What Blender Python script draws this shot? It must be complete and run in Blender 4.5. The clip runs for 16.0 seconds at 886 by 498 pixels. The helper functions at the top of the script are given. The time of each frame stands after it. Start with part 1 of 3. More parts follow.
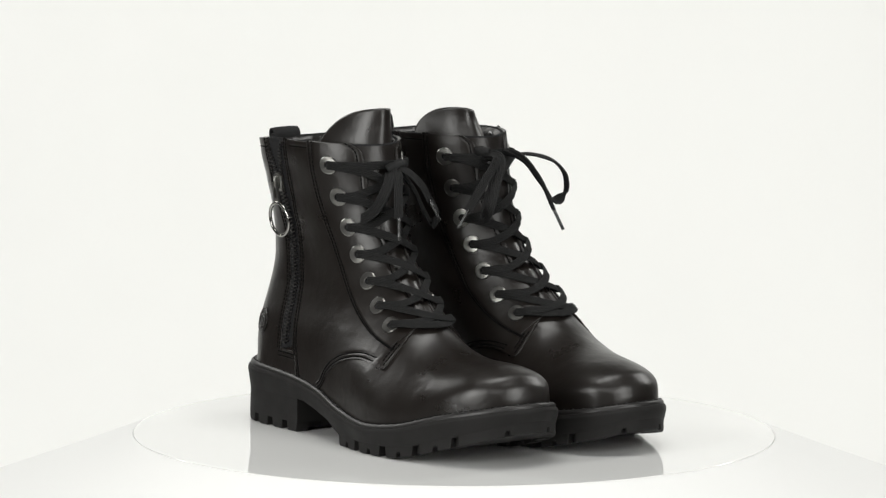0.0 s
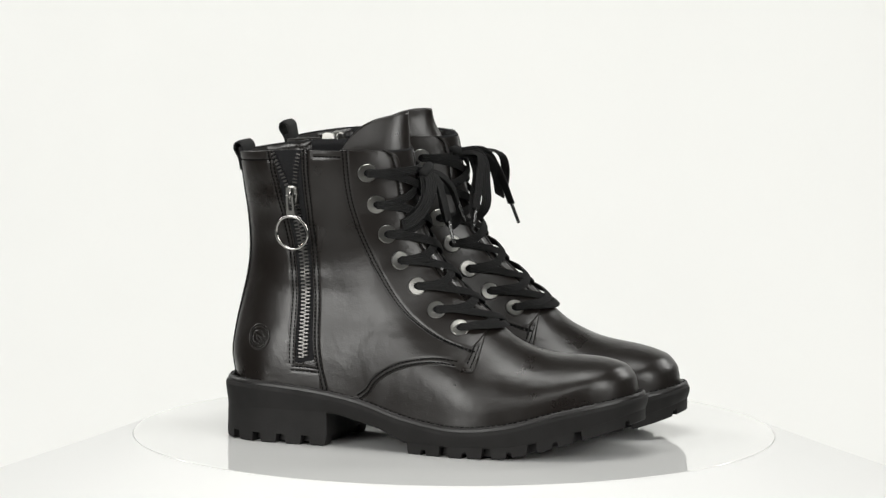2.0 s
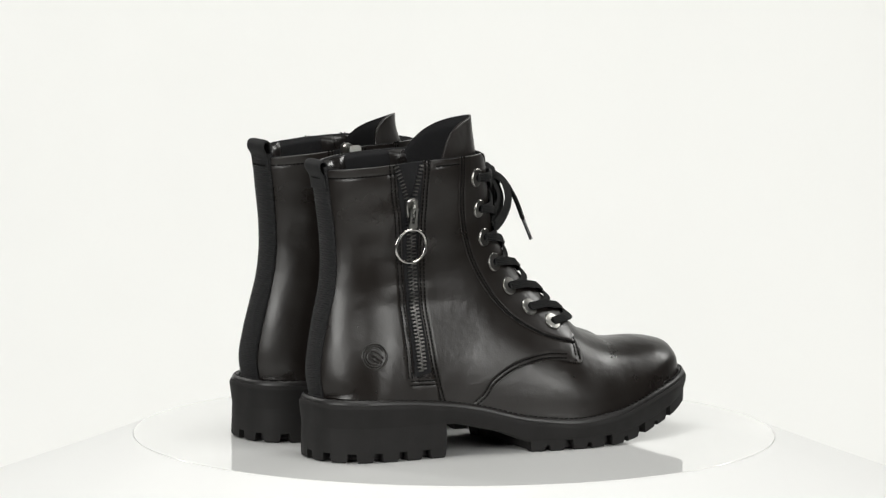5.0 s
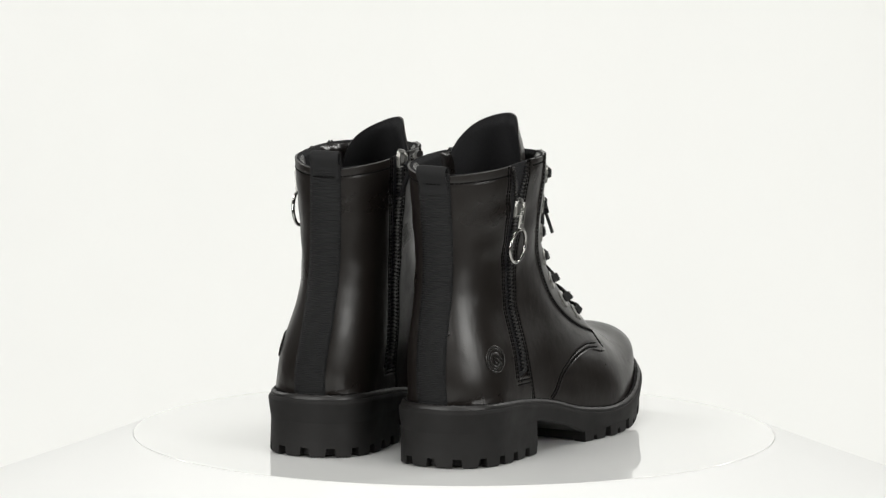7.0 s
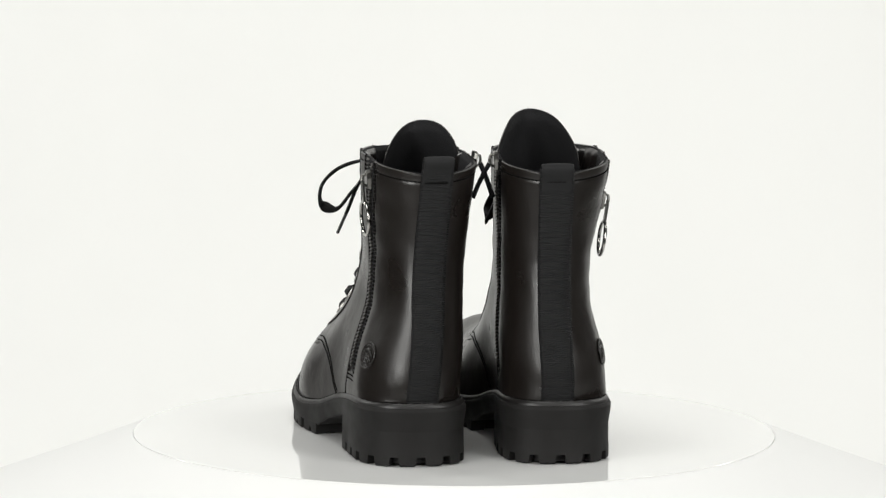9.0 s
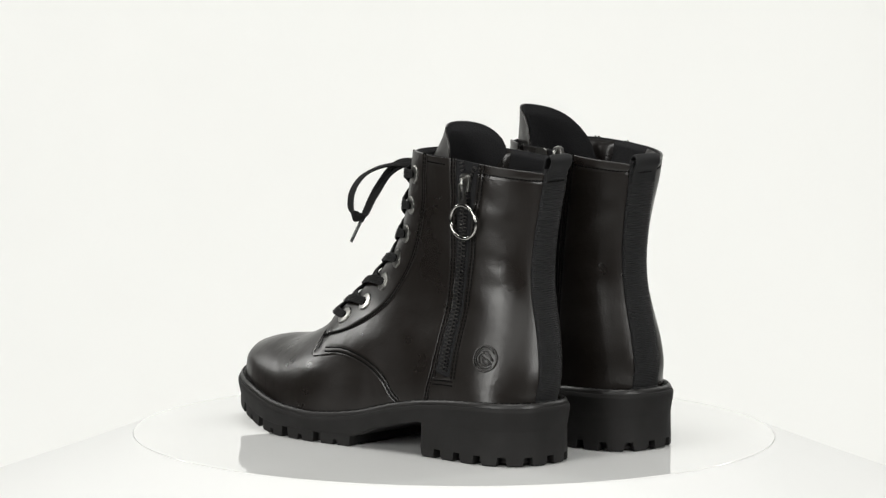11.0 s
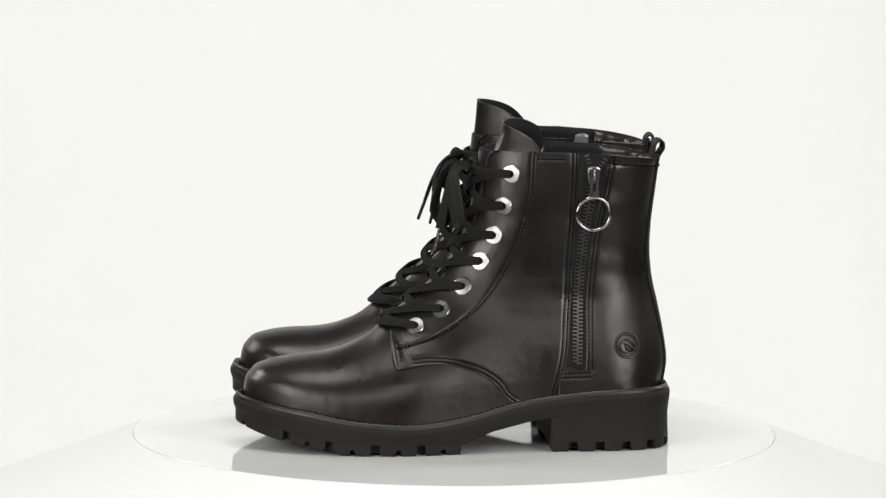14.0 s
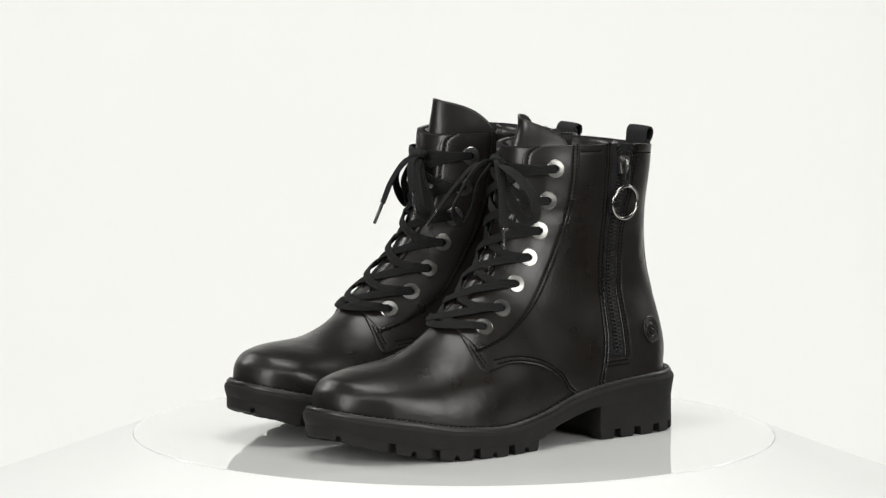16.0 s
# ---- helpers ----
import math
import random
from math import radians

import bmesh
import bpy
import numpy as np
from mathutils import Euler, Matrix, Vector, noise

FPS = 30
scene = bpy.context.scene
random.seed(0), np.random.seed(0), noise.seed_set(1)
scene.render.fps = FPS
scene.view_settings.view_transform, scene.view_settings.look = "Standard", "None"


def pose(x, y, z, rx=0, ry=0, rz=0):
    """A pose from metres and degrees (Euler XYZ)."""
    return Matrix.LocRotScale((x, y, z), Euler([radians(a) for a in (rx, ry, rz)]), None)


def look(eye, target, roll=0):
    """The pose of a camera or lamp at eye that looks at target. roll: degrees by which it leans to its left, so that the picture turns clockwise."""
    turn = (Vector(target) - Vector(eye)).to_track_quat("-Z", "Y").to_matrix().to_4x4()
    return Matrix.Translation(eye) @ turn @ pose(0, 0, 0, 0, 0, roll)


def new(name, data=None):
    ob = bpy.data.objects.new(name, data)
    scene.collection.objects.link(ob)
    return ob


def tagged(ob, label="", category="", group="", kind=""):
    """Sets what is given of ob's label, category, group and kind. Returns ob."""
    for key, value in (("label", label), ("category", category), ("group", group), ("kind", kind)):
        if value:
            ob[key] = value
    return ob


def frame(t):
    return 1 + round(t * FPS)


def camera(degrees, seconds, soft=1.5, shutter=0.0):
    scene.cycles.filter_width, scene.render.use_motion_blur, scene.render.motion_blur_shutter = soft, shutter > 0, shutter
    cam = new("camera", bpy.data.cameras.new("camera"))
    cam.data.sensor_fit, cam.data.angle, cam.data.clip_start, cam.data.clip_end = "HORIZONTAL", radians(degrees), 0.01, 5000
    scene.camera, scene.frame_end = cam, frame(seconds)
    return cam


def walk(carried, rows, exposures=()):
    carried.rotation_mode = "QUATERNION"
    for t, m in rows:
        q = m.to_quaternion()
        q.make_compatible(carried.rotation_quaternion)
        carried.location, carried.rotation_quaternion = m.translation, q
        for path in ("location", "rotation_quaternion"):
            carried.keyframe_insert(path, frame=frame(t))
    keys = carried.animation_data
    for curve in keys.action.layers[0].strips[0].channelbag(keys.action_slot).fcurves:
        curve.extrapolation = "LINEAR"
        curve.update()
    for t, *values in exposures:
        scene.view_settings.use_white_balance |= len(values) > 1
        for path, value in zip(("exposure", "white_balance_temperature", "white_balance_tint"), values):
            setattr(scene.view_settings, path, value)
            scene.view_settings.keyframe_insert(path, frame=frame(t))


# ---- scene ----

# The camera stands still on a tripod, far off with a long lens.
cam = camera(8.0, 16.0, soft=1.35)
EYE = Vector((0, -4.094, 0.664))
YAW, TILT = radians(0.11), radians(-7.558)
AHEAD = Vector((-math.sin(YAW) * math.cos(TILT), math.cos(YAW) * math.cos(TILT), math.sin(TILT)))
STILL = look(EYE, EYE + AHEAD, 0.33)
walk(cam, [(0, STILL), (16, STILL)])

# The turntable's turn: heading of the toes in degrees, counter-clockwise from the picture's right.
HEAD0, SPEED, OFF = -53.757, 16.941, -0.0042


def heading(t):
    return HEAD0 + SPEED * t


# World, softboxes and exposure: a photo studio, white sweep closed in by dark walls.
world = bpy.data.worlds.new("world")
scene.world = world
world.use_nodes = True
world.node_tree.nodes["Background"].inputs[0].default_value = (1, 0.99, 0.965, 1)
world.node_tree.nodes["Background"].inputs[1].default_value = 0.3


def softbox(name, eye, target, sx, sy, watts):
    data = bpy.data.lights.new(name, "AREA")
    data.shape, data.size, data.size_y, data.energy = "RECTANGLE", sx, sy, watts
    data.color = (1.0, 1.0, 0.97)
    ob = new(name, data)
    ob.matrix_world = look(eye, target)
    return ob


softbox("softbox_left", (-1.25, -1.5, 0.58), (0, 0, 0.1), 0.75, 1.2, 24)
softbox("softbox_right", (1.3, -1.45, 0.7), (0, 0, 0.1), 0.75, 1.1, 20)
softbox("softbox_top", (0, -0.3, 1.95), (0, 0, 0), 1.2, 0.8, 20)
softbox("softbox_front", (0, -2.6, 1.45), (0, 0, 0.1), 1.5, 0.6, 11)
softbox("backdrop_light_left", (-2.2, 1.4, 1.7), (0.2, 2.9, 0.6), 0.6, 1.4, 49.5)
softbox("backdrop_light_right", (2.2, 1.4, 1.7), (-0.2, 2.9, 0.6), 0.6, 1.4, 49.5)
scene.view_settings.exposure = 0.0


# ---- materials ----
def material(name, color, rough=0.5, metal=0.0, spec=0.5):
    m = bpy.data.materials.new(name)
    m.use_nodes = True
    b = m.node_tree.nodes["Principled BSDF"]
    b.inputs["Base Color"].default_value = (*color, 1)
    b.inputs["Roughness"].default_value = rough
    b.inputs["Metallic"].default_value = metal
    b.inputs["Specular IOR Level"].default_value = spec
    return m


def node(m, kind, **sets):
    n = m.node_tree.nodes.new(kind)
    for k, val in sets.items():
        n.inputs[k].default_value = val
    return n


def link(m, a, b):
    m.node_tree.links.new(a, b)


def mottled(m, scale, low, high, socket="Base Color", detail=4.0):
    """Noise at one scale between two values, into a socket of the shader."""
    b = m.node_tree.nodes["Principled BSDF"]
    co = node(m, "ShaderNodeTexCoord")
    n = node(m, "ShaderNodeTexNoise", Scale=scale, Detail=detail)
    link(m, co.outputs["Object"], n.inputs["Vector"])
    r = node(m, "ShaderNodeValToRGB")
    r.color_ramp.elements[0].position, r.color_ramp.elements[1].position = 0.3, 0.7
    lo = low if isinstance(low, tuple) else (low,) * 3
    hi = high if isinstance(high, tuple) else (high,) * 3
    r.color_ramp.elements[0].color, r.color_ramp.elements[1].color = (*lo, 1), (*hi, 1)
    link(m, n.outputs["Fac"], r.inputs[0])
    link(m, r.outputs[0], b.inputs[socket])
    return m


def bumped(m, layers):
    """Bumps from noise (scale, strength, metres) one over another."""
    b = m.node_tree.nodes["Principled BSDF"]
    co = node(m, "ShaderNodeTexCoord")
    last = None
    for kind, scale, strength, deep in layers:
        if kind == "noise":
            n = node(m, "ShaderNodeTexNoise", Scale=scale, Detail=3.0)
            out = n.outputs["Fac"]
        elif kind == "cells":
            n = node(m, "ShaderNodeTexVoronoi", Scale=scale)
            out = n.outputs["Distance"]
        else:
            n = m.node_tree.nodes.new("ShaderNodeTexWave")
            n.bands_direction = kind
            n.inputs["Scale"].default_value = scale
            out = n.outputs["Fac"]
        link(m, co.outputs["Object"], n.inputs["Vector"])
        bp = node(m, "ShaderNodeBump", Strength=strength, Distance=deep)
        link(m, out, bp.inputs["Height"])
        if last:
            link(m, last, bp.inputs["Normal"])
        last = bp.outputs["Normal"]
    link(m, last, b.inputs["Normal"])
    return m


LEATHER = material("black_leather", (0.0096, 0.0075, 0.0064), 0.33)
mottled(LEATHER, 34.0, 0.25, 0.41, "Roughness")
bumped(LEATHER, [("noise", 30.0, 0.20, 0.005), ("noise", 75.0, 0.13, 0.0022), ("noise", 190.0, 0.13, 0.0008), ("cells", 1000.0, 0.08, 0.0005)])
PADDING = material("black_padded_leather", (0.0085, 0.007, 0.0065), 0.30)
mottled(PADDING, 40.0, 0.24, 0.36, "Roughness")
bumped(PADDING, [("noise", 60.0, 0.22, 0.003), ("cells", 1000.0, 0.06, 0.0005)])
WELTING = material("black_welt_strip", (0.009, 0.008, 0.0077), 0.42)
mottled(WELTING, 90.0, 0.36, 0.50, "Roughness")
RUBBER = material("black_rubber", (0.0090, 0.0083, 0.0080), 0.62, spec=0.26)
mottled(RUBBER, 60.0, 0.58, 0.74, "Roughness")
bumped(RUBBER, [("noise", 700.0, 0.15, 0.0005)])
FABRIC = material("black_fabric", (0.010, 0.010, 0.011), 0.85, spec=0.25)
bumped(FABRIC, [("noise", 900.0, 0.5, 0.001)])
LACE = material("black_lace", (0.010, 0.010, 0.010), 0.8, spec=0.3)
bumped(LACE, [("noise", 1100.0, 0.5, 0.0006)])
THREAD = material("black_thread", (0.004, 0.004, 0.004), 0.9, spec=0.1)
RIBBED = material("black_ribbed_webbing", (0.007, 0.007, 0.0075), 0.7, spec=0.3)
GUNMETAL = material("gunmetal", (0.29, 0.285, 0.27), 0.28, 1.0)
STEEL = material("dark_nickel", (0.40, 0.39, 0.375), 0.12, 1.0)
WHITE = material("white_backdrop", (0.86, 0.86, 0.845), 0.9, spec=0.2)
mottled(WHITE, 3.0, (0.85, 0.85, 0.835), (0.87, 0.87, 0.855))
ACRYLIC = material("white_acrylic", (0.80, 0.80, 0.79), 0.05, spec=0.6)
mottled(ACRYLIC, 9.0, 0.03, 0.06, "Roughness")
CARD = material("white_card", (0.78, 0.78, 0.77), 0.75, spec=0.3)
mottled(CARD, 14.0, 0.68, 0.82, "Roughness")
STUDIO_GREY = material("unseen_wall_grey", (0.07, 0.07, 0.07), 0.8, spec=0.3)
mottled(STUDIO_GREY, 5.0, (0.06, 0.06, 0.06), (0.08, 0.08, 0.08))
TOOTH = material("dark_zip_metal", (0.14, 0.135, 0.13), 0.36, 1.0)
AGLET = material("dark_lace_tip", (0.08, 0.08, 0.08), 0.2, 0.7)


# ---- mesh helpers ----
def part(name, verts, faces, mat, parent=None, label="", smooth=True):
    """One mesh object, under a thing or a part where one is given."""
    me = bpy.data.meshes.new(name)
    me.from_pydata([tuple(map(float, p)) for p in verts], [], [tuple(map(int, f)) for f in faces])
    bm = bmesh.new()
    bm.from_mesh(me)
    bmesh.ops.recalc_face_normals(bm, faces=bm.faces)
    for f in bm.faces:
        f.smooth = smooth
    bm.to_mesh(me)
    bm.free()
    me.materials.append(mat)
    ob = new(name, me)
    if parent:
        ob.parent = parent
    return tagged(ob, label)


def sharp(ob, degrees=35):
    """Edges steeper than that stay crisp."""
    bm = bmesh.new()
    bm.from_mesh(ob.data)
    for e in bm.edges:
        if len(e.link_faces) == 2 and e.calc_face_angle(0) > radians(degrees):
            e.smooth = False
    bm.to_mesh(ob.data)
    bm.free()
    return ob


def lathe(profile, n=128):
    verts, faces = [], []
    for r, z in profile:
        for k in range(n):
            a = 2 * math.pi * k / n
            verts.append((r * math.cos(a), r * math.sin(a), z))
    for i in range(len(profile) - 1):
        for k in range(n):
            k2 = (k + 1) % n
            faces.append((i * n + k, i * n + k2, (i + 1) * n + k2, (i + 1) * n + k))
    faces.append(tuple(range(n)))
    faces.append(tuple((len(profile) - 1) * n + k for k in range(n)))
    return verts, faces


# ---- the studio ----
def studio():
    # one white sweep: floor, a round bend, and the wall behind
    half, back, bend = 3.2, 3.2, 0.9
    prof = [(-6.0, -0.75), (back - bend, -0.75)]
    prof += [(back - bend + bend * math.sin(a), -0.75 + bend * (1 - math.cos(a))) for a in np.linspace(0.1, math.pi / 2, 16)]
    prof += [(back, 3.2)]
    verts, faces = [], []
    for y, z in prof:
        verts += [(-half, y, z), (half, y, z)]
    n = len(prof)
    for i in range(n - 1):
        faces.append((2 * i, 2 * i + 1, 2 * i + 3, 2 * i + 2))
    ob = part("backdrop", verts, faces, WHITE)
    solid = ob.modifiers.new("thick", "SOLIDIFY")
    solid.thickness, solid.offset = 0.01, 0.0
    tagged(ob, "seamless white studio backdrop sweeping from floor to wall", "backdrop", kind="structure")
    # unseen walls and ceiling, added dark so the leather's reflections stay dark
    for name, x0, x1, y0, y1, z0, z1 in (("wall_west", -3.3, -3.2, -6, 3.2, -0.75, 3.2), ("wall_east", 3.2, 3.3, -6, 3.2, -0.75, 3.2),
                                         ("wall_south", -3.3, 3.3, -6.1, -6, -0.75, 3.2), ("ceiling", -3.3, 3.3, -6.1, 3.3, 3.21, 3.3)):
        v = [(x, y, z) for x in (x0, x1) for y in (y0, y1) for z in (z0, z1)]
        f = [(0, 1, 3, 2), (4, 5, 7, 6), (0, 1, 5, 4), (2, 3, 7, 6), (0, 2, 6, 4), (1, 3, 7, 5)]
        wall = part(name, v, f, STUDIO_GREY, smooth=False)
        tagged(wall, "unseen dark grey studio " + ("ceiling" if name == "ceiling" else "wall"), "ceiling" if name == "ceiling" else "wall", kind="structure")


def turntable():
    base = new("display_plinth")
    tagged(base, "wide white sloping plinth under the turntable disc", "plinth")
    prof = [(0.19, -0.012), (0.2, -0.0031), (0.20975, -0.0031), (0.2098, -0.0004), (0.2105, -0.0005), (0.216, -0.0028), (0.235, -0.0105), (0.27, -0.024), (0.33, -0.046), (0.42, -0.085), (0.52, -0.14), (0.56, -0.2), (0.56, -0.35)]
    part("skirt", *lathe(prof, 160), CARD, base)
    part("pedestal", *lathe([(0.3, -0.35), (0.3, -0.735), (0.34, -0.745), (0.34, -0.75)], 96), CARD, base)
    disc = new("turntable_disc")
    tagged(disc, "round glossy white acrylic turntable disc, turning slowly", "turntable")
    part("plate", *lathe([(0.2093, -0.0028), (0.2096, -0.0024), (0.2096, -0.0003), (0.2094, 0.0), (0.2090, 0.0), (0.10, 0.0)], 192), ACRYLIC, disc)
    sharp(disc.children[0], 30)
    part("hub", *lathe([(0.03, -0.0115), (0.03, -0.0029)], 48), CARD, disc)
    return disc


studio()
DISC = turntable()


# ---- the boot's form ----
# Boot space: x to the toe, y outward (away from the other boot), z up. Tables of (key, value) in metres.
def table(*pairs):
    ks, vs = np.array(pairs[0::2], float), np.array(pairs[1::2], float)
    slope = np.gradient(vs, ks)

    def at(q):
        q = np.clip(np.asarray(q, float), ks[0], ks[-1])
        i = np.clip(np.searchsorted(ks, q) - 1, 0, len(ks) - 2)
        h = ks[i + 1] - ks[i]
        t = (q - ks[i]) / h
        return ((1 + 2 * t) * (1 - t) ** 2 * vs[i] + t * (1 - t) ** 2 * h * slope[i]
                + t * t * (3 - 2 * t) * vs[i + 1] + t * t * (t - 1) * h * slope[i + 1])
    return at


WELT_Z = table(-.14, .0420, -.10, .0406, -.06, .0370, -.03, .0325, 0, .0250, .04, .0195, .07, .0225, .106, .0335, .142, .0435)
BACK_U = table(0, -0.1312, 0.018, -0.1331, 0.0469, -0.1313, 0.0733, -0.1277, 0.098, -0.1238, 0.1168, -0.1225, 0.1389, -0.1233, 0.1636, -0.1262, 0.2, -0.131)
RIDGE = np.array([(0.1383, -0.004), (0.138, 0.0079), (0.1345, 0.0236), (0.1262, 0.0348), (0.1108, 0.0423), (0.0889, 0.0481), (0.067, 0.0575), (0.0488, 0.0726), (0.038, 0.0826), (0.022, 0.0979), (0.008, 0.1134), (-0.002, 0.1312), (-0.008, 0.1536), (-0.012, 0.1777), (-0.0145, 0.2), (-0.016, 0.22)])
FRONT_U = table(*[v for u, z in RIDGE for v in (z, u)])
FOOT_OUT = table(-.14, .0345, -.09, .0345, -.04, .0345, 0, .0395, .04, .0447, .07, .0452, .1, .0415, .14, .037)
FOOT_IN = table(-.14, .0305, -.09, .0300, -.04, .0290, 0, .036, .04, .0440, .07, .0458, .1, .0425, .14, .0375)
SHAFT_OUT = table(0, .034, .04, .0315, .075, .0275, .11, .0265, .145, .0295, .187, .0335, .2, .034)
SHAFT_IN = table(0, .0315, .04, .0306, .075, .0290, .11, .0287, .145, .0297, .187, .0314, .2, .0316)


def even(u, z, n):
    """n points at even steps along a line."""
    s = np.concatenate([[0], np.cumsum(np.hypot(np.diff(u), np.diff(z)))])
    t = np.linspace(0, s[-1], n)
    return np.stack([np.interp(t, s, u), np.interp(t, s, z)], 1)


CURVE_Z = np.linspace(-.006, .215, 2000)
CURVE = even(FRONT_U(CURVE_Z), CURVE_Z, 380)
BEHIND = even(BACK_U(CURVE_Z), CURVE_Z, 300)


def near(curve, u, z):
    """Distance from points to a line, eased where the line turns."""
    out = np.empty(len(u))
    ds = np.linalg.norm(curve[1] - curve[0])
    for i0 in range(0, len(u), 400):
        p = np.stack([u[i0:i0 + 400], z[i0:i0 + 400]], 1)
        d2 = (curve[None, :, 0] - p[:, :1]) ** 2
        d2 += (curve[None, :, 1] - p[:, 1:]) ** 2
        i = np.clip(d2.argmin(1), 1, len(curve) - 2)
        best = None
        for a, b in ((curve[i - 1], curve[i]), (curve[i], curve[i + 1])):
            ab = b - a
            t = np.clip(((p - a) * ab).sum(1) / (ab * ab).sum(1), 0, 1)
            d = np.linalg.norm(p - a - ab * t[:, None], axis=1)
            best = d if best is None else np.minimum(best, d)
        np.maximum(d2, 1e-9, out=d2)
        d2 *= d2
        mild = ((1 / d2).sum(1) * ds / (math.pi / 2)) ** (-1 / 3)
        k = np.clip((best - .0012) / .003, 0, 1)
        k = k * k * (3 - 2 * k)
        out[i0:i0 + 400] = best * (1 - k) + mild * k
    return out


def ease(t):
    t = np.clip(t, 0, 1)
    return t * t * (3 - 2 * t)


def height(u, h):
    """World height of the row h over the welt at u."""
    return h + WELT_Z(u) * np.clip(1 - h / .2, 0, 1) ** 2


def row_of(u, z):
    w = WELT_Z(u)
    a, b = 25 * w, 1 - 10 * w
    return (np.sqrt(b * b - 4 * a * (w - z)) - b) / (2 * a)


def form(psi, h):
    """The boot's skin: psi 0 at the front, pi at the back, positive on the outer side."""
    psi, h = np.broadcast_arrays(np.asarray(psi, float), np.asarray(h, float))
    shape = psi.shape
    psi, h = psi.ravel(), h.ravel()
    ub, uf = BACK_U(h), FRONT_U(h)
    u = (ub + uf) / 2 + (uf - ub) / 2 * np.cos(psi)
    outer = np.sin(psi) >= 0
    k = ease((h - .01) / .085) * ease((.075 - u + h) / .12)
    wide = np.where(outer, FOOT_OUT(u), FOOT_IN(u)) * (1 - k) + np.where(outer, SHAFT_OUT(h), SHAFT_IN(h)) * k
    rf = .036 + .022 * ease((.12 - u) / .1) - .006 * ease((h - .12) / .06)
    df, db = np.clip(near(CURVE, u, h) / rf, 0, 1), np.clip(near(BEHIND, u, h) / .042, 0, 1)
    ef, eb = np.sqrt(1 - (1 - df) ** 2), np.sqrt(1 - (1 - db) ** 2)
    soft = 1 - .05 * ease(h / .03) * ease((u - .03) / .05)
    y = wide * ef * eb * soft
    # soft leather: shallow folds round the shaft
    y = y * (1 + ease((h - .05) / .05) * (.012 * np.sin(h * 128 + 2 * psi) * np.sin(5 * psi + 1) + .007 * np.sin(h * 300 + 3 * psi + 2) * np.sin(2 * psi + .6)))
    # the toe box stands inside the rim all round
    tip = np.clip((SOLE_F - .0046 - u) / .0605, 0, 1)
    room = (np.where(outer, FOOT_OUT(u), FOOT_IN(u)) - .0008) * (1 - (1 - tip) ** 2.2) ** (1 / 2.2)
    inside = (np.maximum(y, 1e-5) ** -20 + np.maximum(room, 1e-5) ** -20) ** (-1 / 20)
    keep = ease((u - .045) / .035)
    y = np.where(outer, 1, -1) * (y * (1 - keep) + inside * keep)
    y = y - .0018 * ease(h / .08) * ease((.05 - u) / .05) - .0114 * ease((u - .03) / .11)
    return np.stack([u, y, height(u, h)], -1).reshape(*shape, 3)


def skin(psi, h, out=0.0):
    """A point out metres off the skin, and the outward normal."""
    psi, h = np.broadcast_arrays(np.asarray(psi, float), np.asarray(h, float))
    e = 0.012
    p = form(psi, h)
    a = form(psi + e, h) - form(psi - e, h)
    b = form(psi, h + .0012) - form(psi, h - .0012)
    n = np.cross(a, b)
    n = n / np.maximum(np.linalg.norm(n, axis=-1, keepdims=True), 1e-12)
    mid = np.stack([(BACK_U(h) + FRONT_U(h)) / 2, 0 * h, p[..., 2]], -1)
    flip = np.where(((p - mid) * n).sum(-1, keepdims=True) < 0, -1, 1)
    n = n * flip
    return p + n * np.asarray(out)[..., None] if np.ndim(out) else p + n * out, n


def spot(u, z, side=1):
    """(psi, h) of the skin's point at u, z on the outer (1) or inner (-1) side."""
    u, z = np.asarray(u, float), np.asarray(z, float)
    h = row_of(u, z)
    ub, uf = BACK_U(h), FRONT_U(h)
    return side * np.arccos(np.clip((2 * u - ub - uf) / (uf - ub), -1, 1)), h


TOP = 0.1885


def collar(psi):
    """Height of the collar round the opening."""
    return TOP + .003 * np.cos(psi) - .0015 * np.cos(2 * psi)


def grid_faces(rows, cols, wrap=False, flip=False):
    f = []
    for i in range(rows - 1):
        for j in range(cols if wrap else cols - 1):
            k = (j + 1) % cols
            q = (i * cols + j, i * cols + k, (i + 1) * cols + k, (i + 1) * cols + j)
            f.append(q[::-1] if flip else q)
    return f


def side_of(v, left):
    """Into the boot's own space: outward is +y on the left boot, -y on the right one."""
    v = np.array(v, float)
    # the toes spring up less than the last, more so on the left boot
    v[..., 2] -= (.0086 if left else .0022) * ease((v[..., 0] - .045) / .095)
    if left:  # the left boot's shaft leans a little inward
        v[..., 1] -= .054 * np.clip(v[..., 2] - .045, 0, 1)
    else:  # the right boot's outer side gapes where its zip is open
        v[..., 1] += .0042 * ease((v[..., 2] - .12) / .07) * np.clip(v[..., 1] / .028, 0, 1)
        v[..., 1] *= -1
    return v.reshape(-1, 3)


